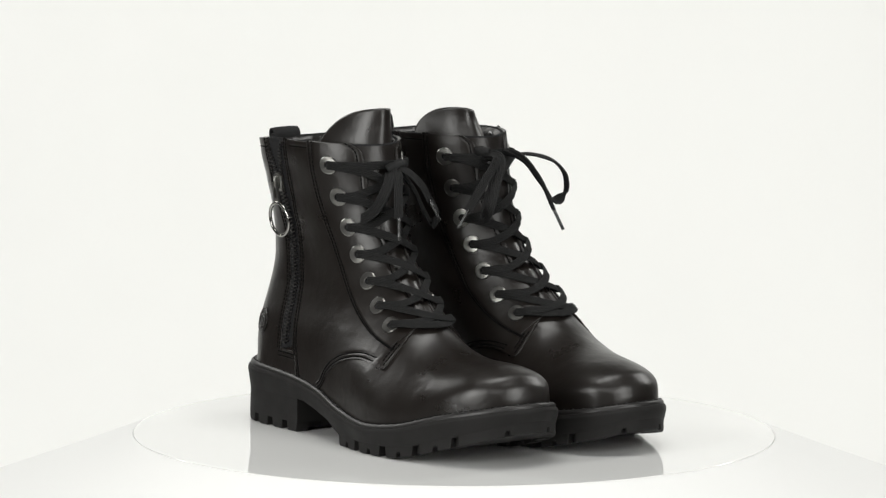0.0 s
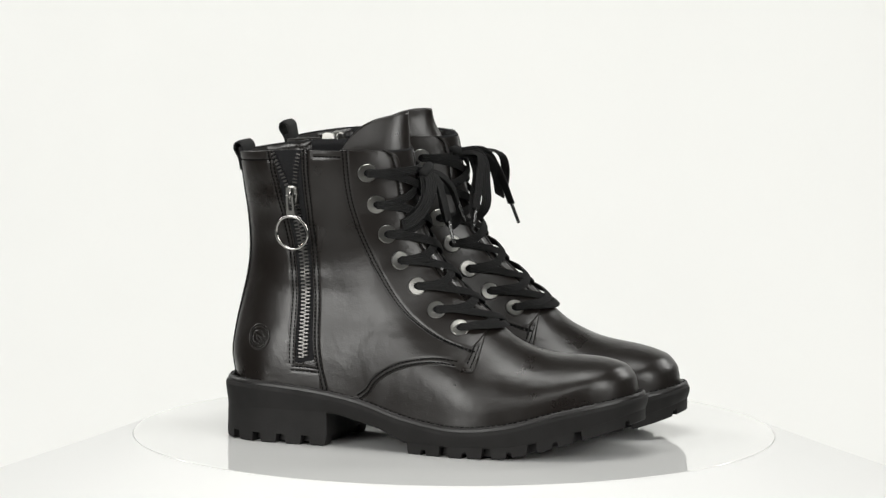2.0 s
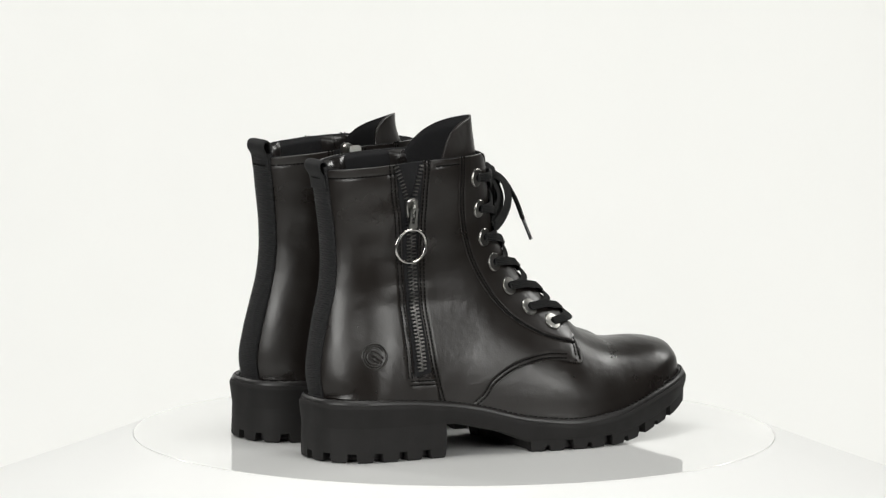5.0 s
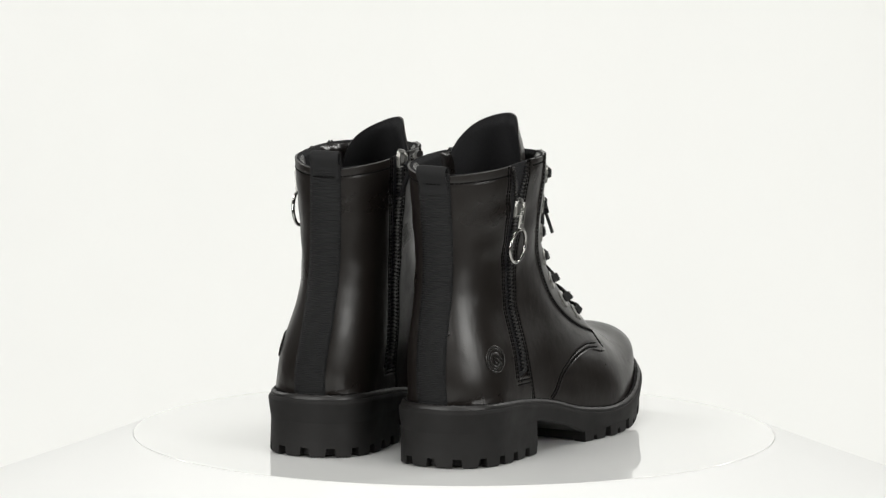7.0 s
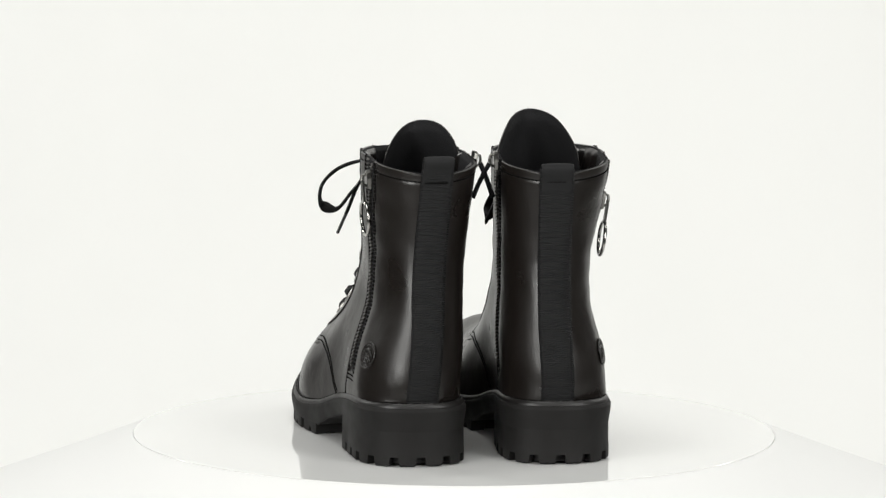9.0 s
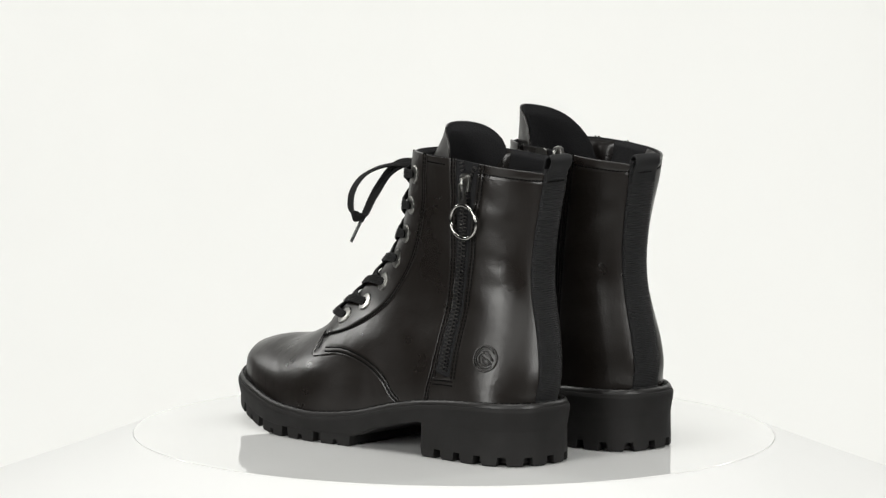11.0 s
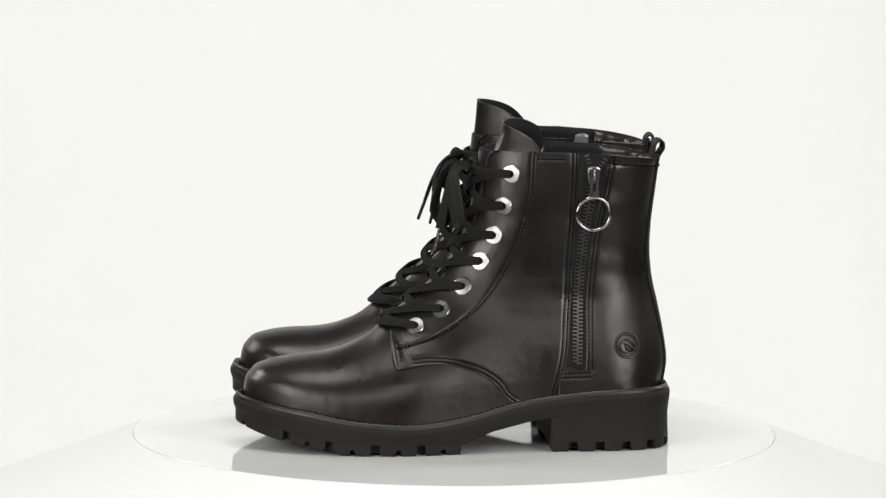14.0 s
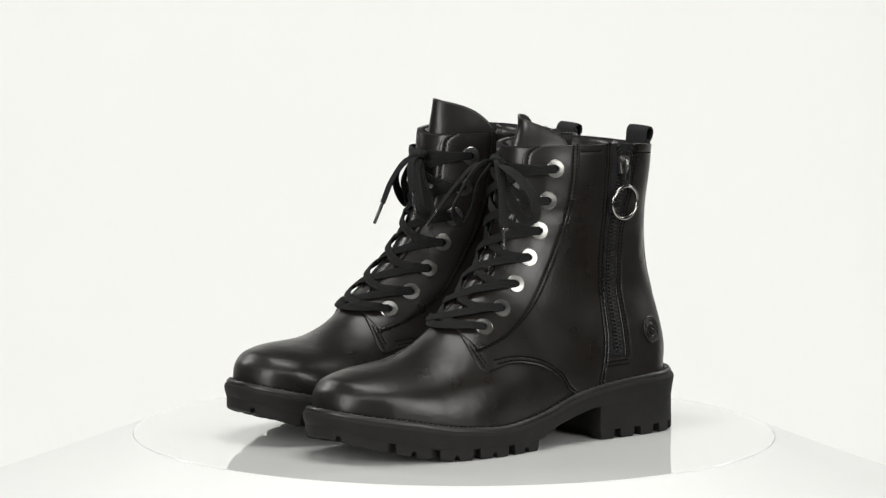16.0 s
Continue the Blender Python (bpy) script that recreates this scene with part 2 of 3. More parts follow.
def upper(boot, left):
    cols, rows = 220, 150
    psi = np.linspace(0, 2 * np.pi, cols, endpoint=False)
    s = np.linspace(0, 1, rows)
    h = -0.006 + (collar(psi)[None, :] + 0.006) * s[:, None]
    v = skin(psi[None, :] + 0 * h, h)[0]
    # rim rolled over, then the lining down inside
    ring = []
    for out, dz in ((-.0003, .0008), (-.0010, .0012), (-.0018, .0008), (-.0024, -.001)):
        p = skin(psi, collar(psi), out)[0]
        p[:, 2] += dz
        ring.append(p)
    body = part("upper", side_of(v, left), grid_faces(rows, cols, True), LEATHER, boot, "smooth black leather upper")
    inside = []
    for d in np.linspace(0, 1, 30):
        hh = collar(psi) * (1 - d) + .105 * d
        q = skin(psi, hh, -.0028)[0]
        if d == 0:
            q[:, 2] -= .001
        inside.append(q)
    iv = np.concatenate([v[-1:], np.array(ring), np.array(inside)])
    faces = grid_faces(35, cols, True, True) + [tuple(34 * cols + k for k in range(cols))]
    part("lining", side_of(iv, left), faces, FABRIC, boot, "dark textile lining")
    return body


def padding(boot, left):
    """Soft leather collar lining in three pads, parted by the zips' elastic gussets."""
    for a, b in ((1.98, 2 * np.pi - 1.98), (.66, 1.42), (2 * np.pi - 1.42, 2 * np.pi - .66)):
        cols, rows = max(16, int((b - a) * 24)), 16
        psi = np.linspace(a, b, cols)[None, :] + np.zeros((rows, 1))
        t = np.linspace(0, 1, rows)[:, None] + 0 * psi
        side = np.minimum(1, np.minimum(psi - a, b - psi) / .16)
        puff = np.sqrt(np.clip(1 - (2 * t - 1) ** 4, 0, 1)) * np.sqrt(np.clip(1 - (1 - side) ** 2, 0, 1))
        puff = puff * (1 + .16 * np.sin(psi * 17 + 2 * t) + .1 * np.sin(psi * 29))
        h = collar(psi) + .0002 - .027 * t
        part("collar_pad", side_of(skin(psi, h, -.0022 - .0036 * puff)[0], left), grid_faces(rows, cols), PADDING, boot, "padded glossy leather collar lining")


# ---- the sole ----
SOLE_B, SOLE_F = -.1367, .1446
FLOOR_Z = table(-.14, .0003, -.125, 0, -.03, 0, .05, 0, .07, .0012, .081, .0034, .106, .0112, .124, .0170, .144, .0245)

DROP = table(-.14, .0050, -.10, .0042, -.06, .0038, 0, .0046, .03, .0034, .09, .0024, .14, .0034)


def rim_z(u):
    """Height of the sole's rim, under the foot of the upper."""
    return WELT_Z(u) - DROP(u)


def outline(n, grow=0.0):
    """Closed line round the sole seen from above, as n points (x, y)."""
    a = np.linspace(0, 2 * np.pi, n, endpoint=False)
    u = (SOLE_B + SOLE_F) / 2 + ((SOLE_F - SOLE_B) / 2 + grow) * np.cos(a)
    outer = np.sin(a) >= 0
    w = np.where(outer, FOOT_OUT(u), FOOT_IN(u)) + .0035 + grow
    df, db = np.clip((SOLE_F + grow - u) / .0605, 0, 1), np.clip((u - SOLE_B + grow) / .0437, 0, 1)
    e = (1 - (1 - df) ** 2.2) ** (1 / 2.2) * (1 - (1 - db) ** 2.5) ** (1 / 2.5)
    y = np.where(outer, 1, -1) * w * e - .0114 * ease((u - .03) / .11)
    p = np.stack([u, y], 1)
    # even steps along the line
    q = np.concatenate([p, p[:1]])
    s = np.concatenate([[0], np.cumsum(np.linalg.norm(np.diff(q, axis=0), axis=1))])
    t = np.linspace(0, s[-1], n, endpoint=False)
    return np.stack([np.interp(t, s, q[:, 0]), np.interp(t, s, q[:, 1])], 1)


def middle_z(u):
    u = np.asarray(u, float)
    arch = np.interp(u, [-.14, -.05, -.038, -.0165, .0], [.021, .021, .0185, .0135, .0066])
    return np.where(u < .0, arch, FLOOR_Z(u) + .0066)


def sole(boot, left):
    n = 360
    # rim with a bevelled shoulder, then a wall that draws in a little towards the tread
    rings = [(-.008, .0010), (-.0034, .0004), (-.0012, .0002), (-.0006, 0), (-.0003, -.0003), (.0004, -.0022), (.0004, -.0026), (.0002, -.0050)]
    v = []
    for grow, dz in rings:
        r = outline(n, grow)
        v.append(np.column_stack([r, rim_z(r[:, 0]) + dz]))
    for grow, dz in ((-.0010, .001), (-.002, 0)):
        r = outline(n, grow)
        v.append(np.column_stack([r, middle_z(r[:, 0]) + dz]))
    f = grid_faces(len(v), n, True)
    f += [tuple(range(n)), tuple((len(v) - 1) * n + k for k in range(n))]
    mid = sharp(part("midsole", side_of(np.array(v), left), f, RUBBER, boot, "matt black rubber midsole"), 22)

    def block(edge, levels):
        k = len(edge)
        c = edge.mean(0)
        bv = np.array([np.column_stack([c + (edge - c) * q, z(edge[:, 0])]) for q, z in levels])
        return bv, grid_faces(len(levels), k, True) + [tuple(range(k)), tuple((len(levels) - 1) * k + j for j in range(k))]

    def behind(grow, at):
        e = [p for p in outline(n, grow) if p[0] < at]
        e = sorted(e, key=lambda p: math.atan2(p[1], p[0] - at) % (2 * math.pi))
        return np.array([(at, e[0][1])] + e + [(at, e[-1][1])])
    hv, hf = block(behind(-.00102, -.0555), ((1.0, lambda u: .0225 + 0 * u), (1.004, lambda u: .012 + 0 * u), (1.009, lambda u: .0058 + 0 * u)))
    heel_block = sharp(part("heel_block", side_of(hv, left), hf, RUBBER, boot, "tall block heel of black rubber"), 40)
    # tread inside the ring of lugs
    hv, hf = block(behind(-.0062, -.0585), ((1.0, lambda u: .008 + 0 * u), (1.0, lambda u: .0011 + 0 * u)))
    part("tread_core", side_of(hv, left), hf, RUBBER, heel_block, smooth=False)
    e = outline(n, -.0064)
    e = e[e[:, 0] > .004]
    e = np.array(sorted(e, key=lambda p: math.atan2(p[1] + .006, p[0] - .06)))
    fv, ff = block(e, ((1.0, lambda u: FLOOR_Z(u) + .008), (1.0, lambda u: FLOOR_Z(u) + .0011)))
    part("tread_core", side_of(fv, left), ff, RUBBER, mid, smooth=False)
    # lugs round the rim, with wide gaps between them and a small notch in each
    rim = outline(720, -.0011)
    ahead = np.roll(rim, -1, 0) - np.roll(rim, 1, 0)
    ahead /= np.linalg.norm(ahead, axis=1, keepdims=True)
    core = rim + np.stack([-ahead[:, 1], ahead[:, 0]], 1) * .009
    step = np.linalg.norm(np.diff(np.concatenate([rim, rim[:1]]), axis=0), axis=1)
    s = np.concatenate([[0], np.cumsum(step)])
    total = s[-1]
    heel = s[:-1][rim[:, 0] < -.0548]
    fore = s[:-1][rim[:, 0] < .0025]
    tip = s[:-1][(rim[:, 0] < .117)]
    spans = [(tip[-1] - total, tip[0], 2, False)]
    for a, b, pitch, notched in ((heel[0], heel[-1], .0172, False), (tip[0] + .0042, fore[0], .0262, True), (fore[-1] - total, tip[-1] - total - .0042, .0262, True)):
        count = round((b - a) / pitch)
        edges = np.linspace(a - .0021, b + .0021, count + 1)
        spans += [(p + .0027, q - .0027, 1 if notched else 0, notched) for p, q in zip(edges[:-1], edges[1:])]
    for a, b, notches, fore_lug in spans:
        marks = [(a, .0060), (a + .0005, .0014), (a + .0011, 0)]
        for j in range(notches):
            m = a + (b - a) * (j + 1) / (notches + 1)
            marks += [(m - .0021, 0), (m - .0017, .0025), (m - .0008, .0035), (m + .0008, .0035), (m + .0017, .0025), (m + .0021, 0)]
        marks += [(b - .0011, 0), (b - .0005, .0014), (b, .0060)]
        ks = np.sort(np.concatenate([[q for q, _ in marks], np.linspace(a + .0012, b - .0012, 5 if fore_lug or not notches else 40)]))
        cut = np.interp(ks, [q for q, _ in marks], [c for _, c in marks])
        ks, k = ks % total, len(ks)
        e = np.stack([np.interp(ks, s[:-1], rim[:, j]) for j in (0, 1)], 1)
        c = np.stack([np.interp(ks, s[:-1], core[:, j]) for j in (0, 1)], 1)
        um = e[:, 0].copy()
        if um.mean() < -.05:
            e += (e - c) * .05
            e[:, 0], c[:, 0] = np.minimum(e[:, 0], -.0555), np.minimum(c[:, 0], -.0555)
        if ((um > -.0535) & (um < .001)).any():
            continue
        top = np.full(k, .0074) if um.mean() < -.05 else FLOOR_Z(um) + .0074
        bot = FLOOR_Z(um) + cut
        vs = np.concatenate([np.column_stack([e, top]), np.column_stack([e, bot + .0008]), np.column_stack([e * .93 + c * .07, bot]), np.column_stack([c, bot]), np.column_stack([c, top])])
        fs = grid_faces(5, k) + [tuple(r * k for r in range(5)), tuple(r * k + k - 1 for r in range(5))]
        part("lug", side_of(vs, left), fs, RUBBER, mid if um.mean() > -.05 else heel_block, smooth=False)
    return mid


# ---- panels, seams and fittings that lie on the skin ----
def through_points(pts, n, side=1):
    """A smooth line through (u, z) points of one side, as n pairs (psi, h)."""
    pts = np.array(pts, float)
    d = np.concatenate([[0], np.cumsum(np.linalg.norm(np.diff(pts, axis=0), axis=1))])
    t = np.linspace(0, d[-1], n)
    u = table(*[v for a, b in zip(d, pts[:, 0]) for v in (a, b)])(t)
    z = table(*[v for a, b in zip(d, pts[:, 1]) for v in (a, b)])(t)
    psi, h = spot(u, z, side)
    return psi, np.minimum(np.maximum(h, -.002), collar(psi) + .0013)


def patch(name, first, second, cols, out, boot, left, mat=None, label="", ripple=None, seams=(), deep=.00048):
    """A thin sheet on the skin between two lines, with closed edges, drawn in along its seams."""
    s = np.linspace(0, 1, cols)[None, :]
    psi = first[0][:, None] * (1 - s) + second[0][:, None] * s
    h = first[1][:, None] * (1 - s) + second[1][:, None] * s
    off = np.full(psi.shape, out)
    if ripple is not None:
        off = off + ripple[:, None]
    if seams:
        p = form(psi, h)
        for line in seams:
            q = form(*line)
            d2 = np.min([((p - k) ** 2).sum(-1) for k in q], axis=0)
            off = off - deep * np.exp(-d2 / .0009 ** 2)
    psi, h = np.pad(psi, 2, "edge"), np.pad(h, 2, "edge")
    off = np.pad(np.pad(off, 1, constant_values=out * .75), 1, constant_values=-.0004)
    v = skin(psi, h, off)[0]
    return part(name, side_of(v, left), grid_faces(*psi.shape), mat or LEATHER, boot, label)


def box_at(p, along, normal, length, width, high):
    """Eight corners and six faces of a small block lying on p."""
    across = np.cross(normal, along)
    across = across / max(np.linalg.norm(across), 1e-9)
    along = np.cross(across, normal)
    v = [p + along * length * i / 2 + across * width * j / 2 * (1 if k < 0 else .7) + normal * high * k / 2 for i in (-1, 1) for j in (-1, 1) for k in (-1, 1)]
    return v, [(0, 1, 3, 2), (4, 6, 7, 5), (0, 4, 5, 1), (2, 3, 7, 6), (0, 2, 6, 4), (1, 5, 7, 3)]


def stitches(lines, out, boot, left, name="stitching", pitch=.0026, length=.0019, thick=.0009, mat=None):
    verts, faces = [], []
    for psi, h in lines:
        p, n = skin(psi, h, out)
        d = np.concatenate([[0], np.cumsum(np.linalg.norm(np.diff(p, axis=0), axis=1))])
        t = np.arange(pitch / 2, d[-1], pitch)
        q = np.stack([np.interp(t, d, p[:, k]) for k in range(3)], 1)
        nn = np.stack([np.interp(t, d, n[:, k]) for k in range(3)], 1)
        q2 = np.stack([np.interp(t + .0004, d, p[:, k]) for k in range(3)], 1)
        for a, b, m in zip(q, q2, nn):
            tang = b - a
            if np.linalg.norm(tang) < 1e-7:
                continue
            v, f = box_at(a, tang / np.linalg.norm(tang), m / np.linalg.norm(m), length, thick, thick)
            faces += [tuple(len(verts) + k for k in q4) for q4 in f]
            verts += v
    return tagged(part(name, side_of(np.array(verts), left), faces, mat or THREAD, boot, smooth=False), kind="stuff")


def shifted(line, du, side):
    """The same line moved along the skin round the boot by du metres."""
    psi, h = line
    half = (FRONT_U(h) - BACK_U(h)) / 2
    return psi + side * du / np.maximum(half * np.abs(np.sin(psi)), .02), h


def oriented(verts, p, normal, along=(0, 0, 1)):
    """Points of a small form (its z outward, its y along) laid at p."""
    n = np.array(normal) / np.linalg.norm(normal)
    y = np.array(along, float) - n * np.dot(along, n)
    y = y / np.linalg.norm(y)
    x = np.cross(y, n)
    return np.array(p) + np.array(verts) @ np.stack([x, y, n])


def ring(r, tube, n=48, m=10):
    v = [((r + tube * math.cos(b)) * math.cos(a), (r + tube * math.cos(b)) * math.sin(a), tube * math.sin(b))
         for a in np.linspace(0, 2 * np.pi, n, endpoint=False) for b in np.linspace(0, 2 * np.pi, m, endpoint=False)]
    f = [(i * m + j, i * m + (j + 1) % m, (i + 1) % n * m + (j + 1) % m, (i + 1) % n * m + j) for i in range(n) for j in range(m)]
    return v, f


def ribbon(name, path, normals, boot, left, mat, width=.0054, thick=.0013, ridge=.0004):
    """A flat braided band along a path, ribbed lengthwise."""
    path, normals = np.array(path, float), np.array(normals, float)
    d = np.concatenate([[0], np.cumsum(np.linalg.norm(np.diff(path, axis=0), axis=1))])
    n = max(8, int(d[-1] / .0014))
    t = np.linspace(0, d[-1], n)
    p = np.stack([table(*[v for a, b in zip(d, path[:, k]) for v in (a, b)])(t) for k in range(3)], 1)
    m = np.stack([np.interp(t, d, normals[:, k]) for k in range(3)], 1)
    tang = np.gradient(p, axis=0)
    tang /= np.linalg.norm(tang, axis=1, keepdims=True) + 1e-12
    across = np.cross(m, tang)
    across /= np.linalg.norm(across, axis=1, keepdims=True) + 1e-12
    m = np.cross(tang, across)
    ks = np.linspace(-1, 1, 21)
    top = [(k * width / 2, thick / 2 * (1 - .6 * k ** 4) + ridge * math.cos(k * 5 * math.pi)) for k in ks]
    cross = top + [(a, -b) for a, b in top[::-1]]
    v = np.array([p + across * a + m * b for a, b in cross]).transpose(1, 0, 2)
    c = len(cross)
    f = grid_faces(n, c, True) + [tuple(range(c)), tuple((n - 1) * c + k for k in range(c))]
    return part(name, side_of(v, left), f, mat, boot)


def tube(path, r, n=10):
    path = np.array(path, float)
    tang = np.gradient(path, axis=0)
    tang /= np.linalg.norm(tang, axis=1, keepdims=True)
    a = np.cross(tang, (0.3, 0.9, 0.2))
    a /= np.linalg.norm(a, axis=1, keepdims=True)
    b = np.cross(tang, a)
    v = np.concatenate([path[i] + r * (math.cos(q) * a[i:i + 1] + math.sin(q) * b[i:i + 1]) for i in range(len(path)) for q in np.linspace(0, 2 * np.pi, n, endpoint=False)])
    return v, grid_faces(len(path), n, True) + [tuple(range(n)), tuple((len(path) - 1) * n + k for k in range(n))]


FRONT_EDGE = [(.0432, .0842), (.0292, .0960), (.0125, .1105), (-.0015, .1300), (-.0110, .1535), (-.0157, .1800), (-.0175, .1875), (-.0225, .1925)]
REAR_EDGE = [(.0400, .0654), (.0161, .0734), (-.0092, .0897), (-.0273, .1133), (-.0381, .1351), (-.0454, .1641), (-.0465, .180), (-.0472, .1938)]
VAMP_SEAM = [(-.0320, .0310), (-.0265, .0350), (-.0203, .0430), (-.0071, .0516), (.0062, .0557), (.0194, .0573), (.0336, .0561), (.0446, .0540)]
ZIP_FRONT = [(-.0600, .0365), (-.0650, .0552), (-.0686, .0879), (-.0712, .1278), (-.0732, .1641), (-.0736, .1950)]
ZIP_REAR = [(-.0782, .0516), (-.0805, .1097), (-.0850, .1460), (-.0910, .1750), (-.0940, .1950)]
TEETH = [(-.0725, .0560), (-.0736, .0879), (-.0757, .1205), (-.0786, .1460), (-.0815, .1641), (-.0850, .1900)]
EYELETS = [(-.0314, .1776), (-.0268, .1570), (-.0207, .1376), (-.0122, .1206), (-.0006, .1042), (.0136, .0897), (.0302, .0791)]


def at_u(line, z):
    pts = np.array(line)
    return float(np.interp(z, pts[:, 1], pts[:, 0]))


def panels(boot, left):
    for side in (1, -1):
        n = 240
        # lines of the seams
        rear, front = through_points(REAR_EDGE, 160, side), through_points(FRONT_EDGE, 160, side)
        vamp = []
        for d in (.0014, .0038):
            u, z = np.array(VAMP_SEAM).T
            du, dz = np.gradient(u), np.gradient(z)
            k = d / np.hypot(du, dz)
            vamp.append(through_points(np.stack([u - dz * k, z + du * k], 1)[:-1], 120, side))
        tab = [through_points([(.0432, .0556), (.0440, .0620), (.0446, .0690)], 20, side), through_points([(.0408, .0582), (.0416, .0630), (.0422, .0690)], 20, side)]
        zf, zr = through_points(ZIP_FRONT, 160, side), through_points(ZIP_REAR, 140, side)
        zips = [shifted(zf, -.0014, side), shifted(zf, -.0040, side)]
        rears = [shifted(zr, .0014, side), shifted(zr, .0040, side)]
        across = [through_points([(-.0630, z), (-.0700, z + .0004), (-.0800, z + .0006)], 30, side) for z in (.0496, .0470)]
        top = (np.linspace(side * .62, side * 1.45, 60), collar(np.linspace(.62, 1.45, 60)) - .0032)
        top2 = (np.linspace(side * 1.95, side * 2.95, 60), collar(np.linspace(1.95, 2.95, 60)) - .0046)
        seam = through_points(VAMP_SEAM + [(.0464, .0680)] + FRONT_EDGE, n, side)
        quarter = patch("quarter", through_points(ZIP_FRONT, n, side), seam, 120, .0009, boot, left, label="black leather side panel", seams=zips + vamp + tab + [top])
        edges = [shifted(rear, -.0014, side), shifted(rear, -.0038, side)]
        inner = shifted(front, .0018, side)
        facing = patch("facing", through_points(FRONT_EDGE, n, side), through_points(REAR_EDGE, n, side), 56, .0016, boot, left, label="black leather eyelet facing", seams=edges + [inner])
        stitches(edges + [inner], .0012, facing, left)
        stitches(vamp + tab + zips + [top], .0006, quarter, left)
        # heel panel from the zip to the webbing
        ph = through_points(ZIP_REAR, 150, side)
        bottom = through_points([(-.0601, .0355), (-.0606, .0450), (-.0630, .0508), (-.0680, .0518), (-.0740, .0518), (-.0782, .0516)], 50, side)
        first = (np.concatenate([bottom[0], ph[0]]), np.concatenate([bottom[1], ph[1]]))
        hh = -.002 + (collar(np.pi) + .002) * np.linspace(0, 1, 200)
        counter = patch("heel_panel", first, (np.full(200, side * (np.pi - .12)), hh), 80, .0010, boot, left, label="black leather heel panel", seams=rears + across + [top2])
        stitches(rears + across + [top2], .0007, counter, left)
        for u, z in EYELETS:
            psi, h = spot(u, z, side)
            p, nn = skin(psi, h, .0015)
            prof = [(.0021, -.001), (.0021, .0009), (.0023, .0012), (.0054, .0010), (.0059, .0006), (.0060, .0002), (.0060, -.0004)]
            v, f = lathe(prof, 32)
            sharp(part("eyelet", side_of(oriented(v, p, nn), left), f[:-2], GUNMETAL, facing, "polished gunmetal eyelet ring"), 30)
            # black disc inside the ring stands in for the shade of its hole
            v, f = lathe([(.0025, 0), (.0024, .0002)], 20)
            part("eyelet_hole", side_of(oriented(v, p, nn), left), f, FABRIC, facing)


def webbing(boot, left):
    n = 840
    h = np.linspace(-.002, TOP - .001, n)
    scan = np.linspace(np.pi - .9, np.pi, 60)
    ys = form(scan[None, :] + 0 * h[:, None], h[:, None] + 0 * scan[None, :])[..., 1]
    mid = ys[:, -1]
    a = np.array([np.interp(.0098, (ys[i] - mid[i])[::-1], scan[::-1]) for i in range(n)])
    ys2 = form(2 * np.pi - scan[None, :] + 0 * h[:, None], h[:, None] + 0 * scan[None, :])[..., 1]
    b = 2 * np.pi - np.array([np.interp(.0098, (mid[i] - ys2[i])[::-1], scan[::-1]) for i in range(n)])
    ribs = .00022 * np.sin(np.linspace(0, 2 * np.pi * 104, n))
    strip = patch("heel_webbing", (a, h), (b, h), 10, .0019, boot, left, RIBBED, "ribbed black webbing up the heel", ripple=ribs)
    # pull loop over the collar
    p = form(np.pi, TOP - .002)
    x, z = float(p[0]) - .0016, float(p[2])
    y = float(p[1])
    z += .0030 if left else -.0022
    path = [(x + .0026, y, z - .012), (x + .0010, y, z - .004), (x - .0022, y, z + .002), (x - .0018, y, z + .0050), (x + .0004, y, z + .0062), (x + .0026, y, z + .0048), (x + .0040, y, z + .000), (x + .0048, y, z - .006)]
    normals = [(-1, 0, 0), (-1, 0, 0), (-1, 0, .2), (-.7, 0, .7), (0, 0, 1), (.8, 0, .5), (1, 0, 0), (1, 0, 0)]
    ribbon("pull_loop", path, normals, strip, left, RIBBED, width=.0192, thick=.0018, ridge=.0)
    seam = (np.linspace(np.pi - .2, np.pi + .2, 20), np.full(20, TOP - .009))
    stitches([seam], .0023, strip, left)


